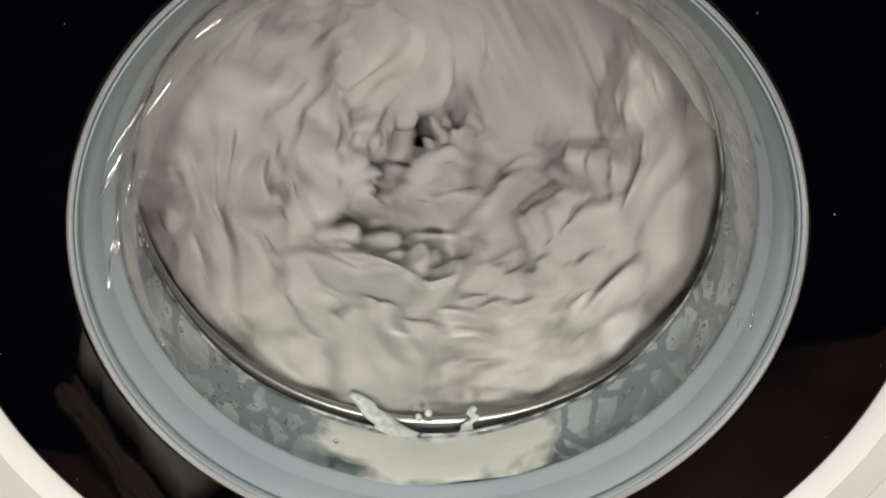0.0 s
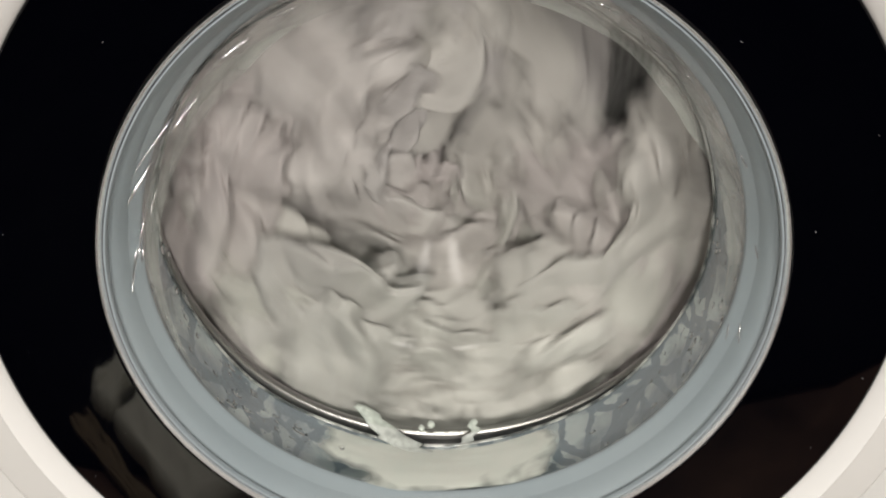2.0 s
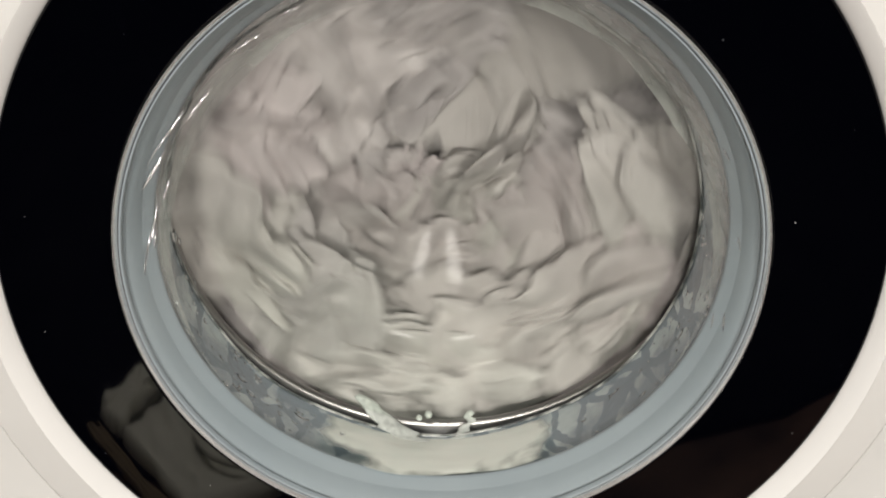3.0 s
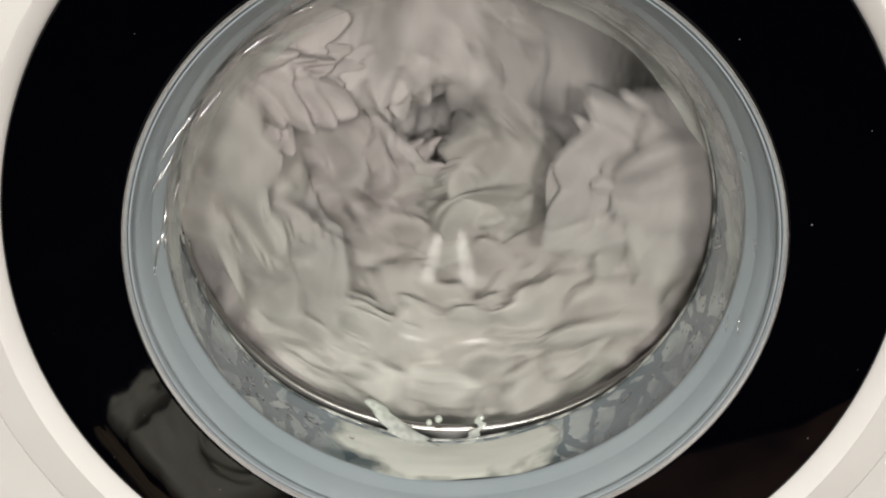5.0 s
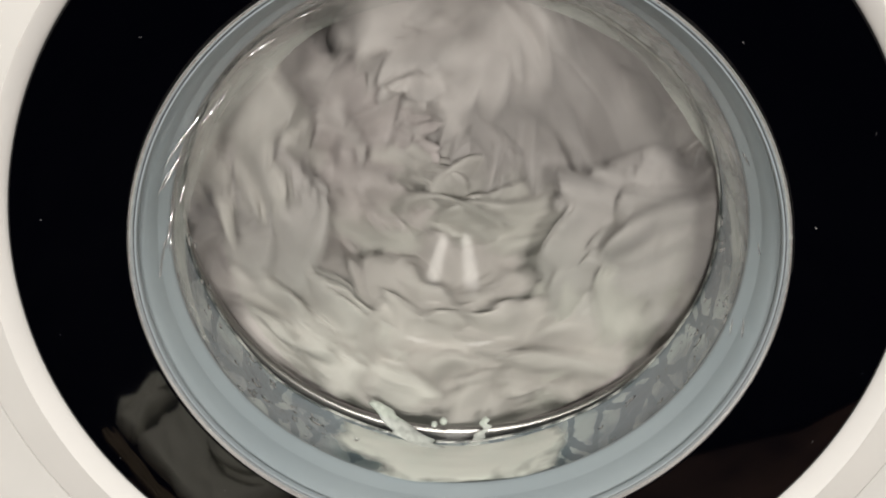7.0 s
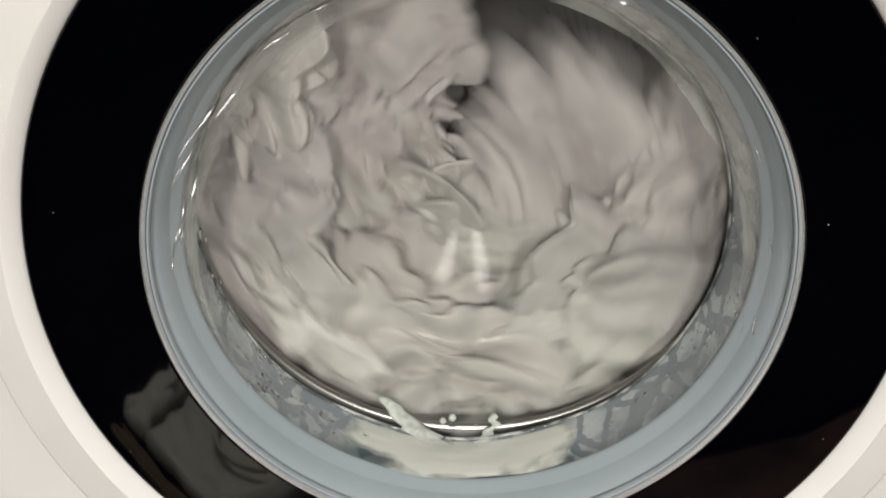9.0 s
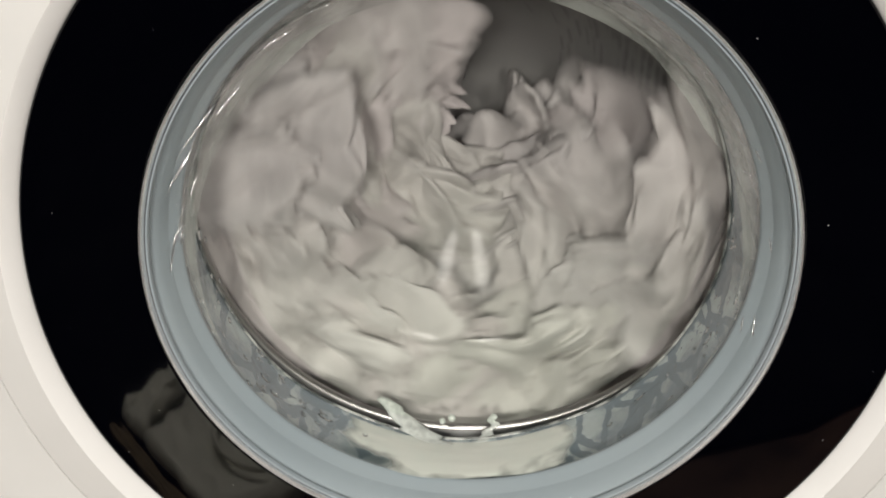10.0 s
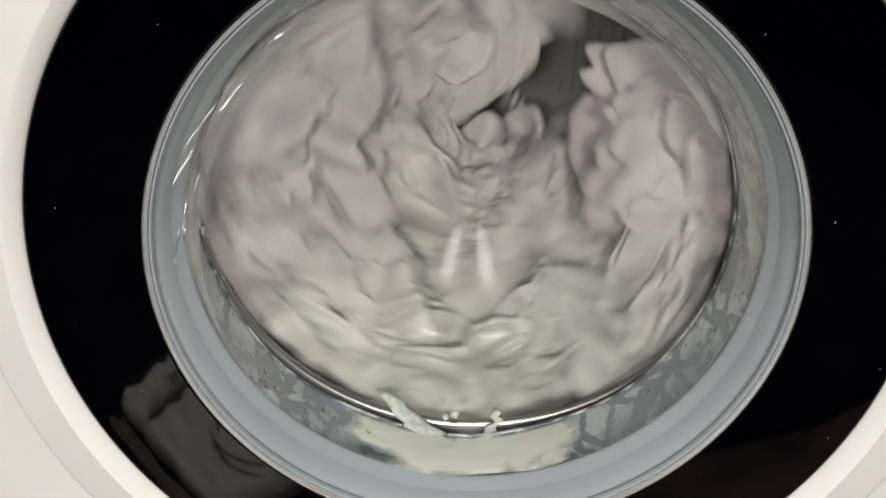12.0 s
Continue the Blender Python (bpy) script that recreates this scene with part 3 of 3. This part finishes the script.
def bundle_mesh(name, seed, size, mat, level=6):
    """A wet cloth gathered into a heap of soft, long folds with sharp creases between them."""
    rnd = random.Random(seed)
    bm = bmesh.new()
    bmesh.ops.create_icosphere(bm, subdivisions=level, radius=1)
    turn = Euler([rnd.uniform(0, 6.28) for _ in range(3)]).to_matrix()
    off = Vector([rnd.uniform(-50, 50) for _ in range(3)])
    ax, ay, az = size
    for v in bm.verts:
        d = v.co.normalized()
        w = Vector((noise.noise(d * 1.3 + off), noise.noise(d * 1.3 + off + Vector((9, 0, 0))), noise.noise(d * 1.3 + off + Vector((0, 9, 0)))))
        q = turn @ (d + 0.55 * w)
        lump = noise.noise(d * 1.0 - off)
        fold = soft(noise.noise(Vector((q.x * 1.9, q.y * 0.8, q.z * 1.2)) + off))
        where = min(1.0, max(0.0, 0.5 + 1.6 * noise.noise(d * 1.5 + off * 0.7)))
        run = q.x * 2.8 + 0.9 * noise.noise(q * 1.2 - off)
        pleat = 0.5 - 0.5 * math.cos(2 * math.pi * run)
        small = soft(noise.noise(Vector((q.x * 1.6, q.y * 4.2, q.z * 2.4)) - off * 0.5))
        h = 0.57 + 0.30 * lump + 1.35 * fold + 0.13 * where * pleat + 0.42 * small
        # long rounded folds in two crossing runs that take turns over the piece
        long_a = soft(noise.noise(Vector((q.x * 3.6, q.y * 0.9, q.z * 1.1)) + off * 0.3))
        long_b = soft(noise.noise(Vector((q.x * 1.0, q.y * 4.2, q.z * 1.3)) - off * 0.6))
        turn_over = min(1.0, max(0.0, 0.5 + 2.2 * noise.noise(d * 1.7 - off * 0.4)))
        crease = soft(noise.noise(Vector((q.x * 9.0, q.y * 3.4, q.z * 5.2)) + off * 0.9))
        h += 0.62 * turn_over * long_a + 0.58 * (1 - turn_over) * long_b + 0.07 * crease
        slide = 0.20 * Vector((w.y, w.z, w.x))
        p = d * h + slide
        ridge = 0.70 * turn_over * long_a + 0.66 * (1 - turn_over) * long_b + 0.7 * fold + 0.26 * small + 0.07 * crease + 0.10 * where * pleat
        v.co = (1.5 * math.tanh(p.x / 1.5) * ax, 1.05 * math.tanh(p.y / 1.05) * ay + 1.15 * (ridge - 0.24) * d.y * ay, 1.5 * math.tanh(p.z / 1.5) * az)
    me = bpy.data.meshes.new(name)
    bm.to_mesh(me)
    bm.free()
    me.shade_smooth()
    me.materials.append(mat)
    return me


LABELS = ["white cotton sheet, soaked and crumpled in the turning drum", "pale pinkish cotton towel, soaked and tumbling in the drum",
          "cream cotton cloth, wet and bunched in the drum", "pale grey-white cotton cloth, wet and folded in the drum"]
KINDS = [("bed_sheet", "bed sheet"), ("towel", "towel"), ("pillowcase", "pillowcase"), ("tea_towel", "tea towel")]
TURN = 1.23        # seconds for one round of the drum
LOOP = 0.95        # seconds for one round of a piece: carried up the side, thrown over, dropped back
LIFT = 0.737       # share of that round which it lies on the drum's side
LAUNDRY = []       # thing, kind of way, radius, phase, depth, number


def laundry():
    plan = []
    # the big pieces leave a gap in their round, through which the dark drum shows as it passes the upper edge
    for k in range(6):
        plan.append(("outer", 0.132 + 0.010 * (k % 2), 0.494 + 0.134 * k, 0.192 + 0.018 * (k % 3), (0.094 + 0.014 * (k % 2), 0.048, 0.070 + 0.010 * (k % 3))))
    for k in range(4):
        plan.append(("inner", 0.074 + 0.012 * (k % 2), 0.56 + 0.185 * k, 0.216 + 0.012 * (k % 2), (0.086 - 0.010 * (k % 2), 0.042, 0.060)))
    for k in range(3):
        plan.append(("deep", 0.120, 0.56 + 0.215 * k, 0.315, (0.112, 0.070, 0.090)))
    for k in range(10):
        plan.append(("low", 0.172, k / 10.0, 0.151 + 0.004 * (k % 2), (0.080 + 0.012 * (k % 3), 0.032, 0.066)))
    for i, (way, r, phase, y, size) in enumerate(plan):
        kind = (i * 3 + i // 4) % 4
        name, category = KINDS[kind]
        me = bundle_mesh(name, 100 + i, size, CLOTHS[kind], 6 if way == "deep" else 7)
        ob = tagged(new(name, me), LABELS[kind], category, "laundry in the drum")
        LAUNDRY.append((ob, way, r, phase, y, i))


laundry()


def tumble(r, s):
    """A tumbling piece after s rounds: its place across the drum, the angle it has turned to, and how far it flies free (0 to 1)."""
    n, u = math.floor(s), s - math.floor(s)
    fall = (1 - LIFT) * LOOP
    if u < LIFT:
        a = -35 - 205 * u / LIFT
        x, z, fly = r * math.cos(radians(a)), r * math.sin(radians(a)), 0.0
    else:
        q = (u - LIFT) * LOOP
        speed = r * radians(205) / (LIFT * LOOP)
        x0, z0 = r * math.cos(radians(120)), r * math.sin(radians(120))
        x1, z1 = r * math.cos(radians(-35)), r * math.sin(radians(-35))
        ex = x1 - (x0 + speed * 0.866 * fall)
        ez = z1 - (z0 + speed * 0.5 * fall - 4.905 * fall * fall)
        x, z = x0 + speed * 0.866 * q + ex * q / fall, z0 + speed * 0.5 * q - 4.905 * q * q + ez * q / fall
        a, fly = -240 - 155 * q / fall, math.sin(math.pi * q / fall)
    return x, z, a - 360 * n, fly


def laundry_pose(way, r, phase, y, i, t):
    """Where a piece of laundry is: carried up one side, thrown over the top and dropped back, clockwise."""
    wander = noise.noise(Vector((t * 0.9, i * 7.3, 1.0)))
    wander2 = noise.noise(Vector((t * 1.0, i * 3.1, 5.0)))
    if way != "low":
        s = t / LOOP + phase + 0.05 * wander
        x, z, a, fly = tumble(r * (1 + 0.10 * wander2), s)
        lean, side = 6 * math.sin(2 * math.pi * s * 0.5 + i) + 4 * wander, 6 * math.sin(2 * math.pi * s * 0.5 + 2 * i)
        spin = -a + 30 * wander2 + i * 77
        depth = y + (0.020 * fly if way != "deep" else 0.0) + 0.006 * math.sin(2 * math.pi * s + i)
    else:
        # pieces that slip along the mouth's lower edge, sink away at its side and come back low behind the others
        s = t / (2 * LOOP) + phase
        u = s - math.floor(s)
        up = 0.74
        if u < up:
            ang, back = 8 - 214 * u / up, 0.0
        else:
            ang, back = -206 + 214 * (u - up) / (1 - up), math.sin(math.pi * (u - up) / (1 - up))
        ang += 6 * wander
        rr = r - 0.02 * back
        x, z = rr * math.cos(radians(ang)), rr * math.sin(radians(ang))
        lean, side = 5 * wander, 5 * math.sin(2 * math.pi * s + i)
        spin = -ang + i * 63 + 30 * wander2
        depth = y + 0.160 * back ** 0.6
    return pose(x, depth, HUB + z, 0, spin, 0) @ pose(0, 0, 0, lean, 0, side)


# ---- what lies on the floor before the machine, which the black ring mirrors ----
def slab(outline, z0, z1, seed=0.0, cuts=26):
    """A soft flat pad with a straight-sided outline, its top uneven and rounded to its edges."""
    bm = bmesh.new()
    (ax, ay), (bx, by), (cx, cy), (dx, dy) = outline
    rows = []
    for i in range(cuts + 1):
        u, row = i / cuts, []
        for j in range(cuts + 1):
            v = j / cuts
            x = (ax * (1 - u) + bx * u) * (1 - v) + (dx * (1 - u) + cx * u) * v
            y = (ay * (1 - u) + by * u) * (1 - v) + (dy * (1 - u) + cy * u) * v
            x += 0.010 * noise.noise(Vector((u * 4, v * 4, seed)))
            y += 0.010 * noise.noise(Vector((u * 4, v * 4, seed + 8)))
            edge = min(u, 1 - u, v, 1 - v)
            h = z1 * min(1.0, edge / 0.08) ** 0.5 + 0.004 * noise.noise(Vector((u * 9, v * 9, seed + 3)))
            row.append(bm.verts.new((x, y, max(h, z0) if edge else z0)))
        rows.append(row)
    for i in range(cuts):
        for j in range(cuts):
            bm.faces.new((rows[i][j], rows[i + 1][j], rows[i + 1][j + 1], rows[i][j + 1]))
    bm.faces.new([r[0] for r in rows[::-1]] + rows[0][1:] + [r[-1] for r in rows[1:]] + rows[-1][-2:0:-1])
    return bm


def on_the_floor():
    # added black sheet: keeps the farther floor as dark as if in shade
    mat = box(-1.2, 1.2, -2.0, 0.0, 0.0, 0.012, 0.004)
    bmesh.ops.transform(mat, verts=mat.verts, matrix=pose(0.0, -0.695, 0, 0, 0, -12))
    tagged(part("floor_shade", mat, shade_dark), "black sheet on the wooden floor, standing in for its shaded part", "mat")
    # folded towel: its turned-back flap leaves a dark slit, and a brown-hemmed layer sticks out on one side
    towel = part("folded_towel", slab([(-0.288, -0.688), (-0.206, -0.808), (-0.110, -0.658), (-0.215, -0.518)], 0.0135, 0.034, 2.0), towel_grey)
    part("flap", slab([(-0.316, -0.733), (-0.235, -0.833), (-0.214, -0.816), (-0.297, -0.696)], 0.0135, 0.030, 4.0), towel_grey, towel)
    tagged(towel, "grey folded towel lying on the floor before the machine", "towel")
    part("hem", slab([(-0.345, -0.703), (-0.318, -0.728), (-0.222, -0.518), (-0.262, -0.498)], 0.0, 0.020, 6.0), towel_brown, towel, "brown woven hem")
    bm = bmesh.new()
    rows = []
    for i in range(25):
        q = radians(70 + 200 * i / 24)
        c = Vector((-0.168 + 0.034 * math.cos(q), -0.673 + 0.050 * math.sin(q), 0.042))
        row = []
        for j in range(8):
            w = 2 * math.pi * j / 8
            row.append(bm.verts.new(c + 0.0032 * (Vector((math.cos(q), math.sin(q), 0)) * math.cos(w) + Vector((0, 0, math.sin(w))))))
        rows.append(row)
    for i in range(24):
        for j in range(8):
            bm.faces.new((rows[i][j], rows[i][(j + 1) % 8], rows[i + 1][(j + 1) % 8], rows[i + 1][j]))
    bm.faces.new(rows[0]), bm.faces.new(rows[-1])
    part("hanging_loop", bm, towel_grey, towel, "pale hanging loop")


on_the_floor()


def motions():
    steps = [k / 15 for k in range(181)]
    walk(DRUM, [(t, pose(0, 0, HUB, 0, 360.0 * t / TURN, 0)) for t in steps])
    for ob, way, r, phase, y, i in LAUNDRY:
        walk(ob, [(t, laundry_pose(way, r, phase, y, i, t)) for t in steps])


motions()
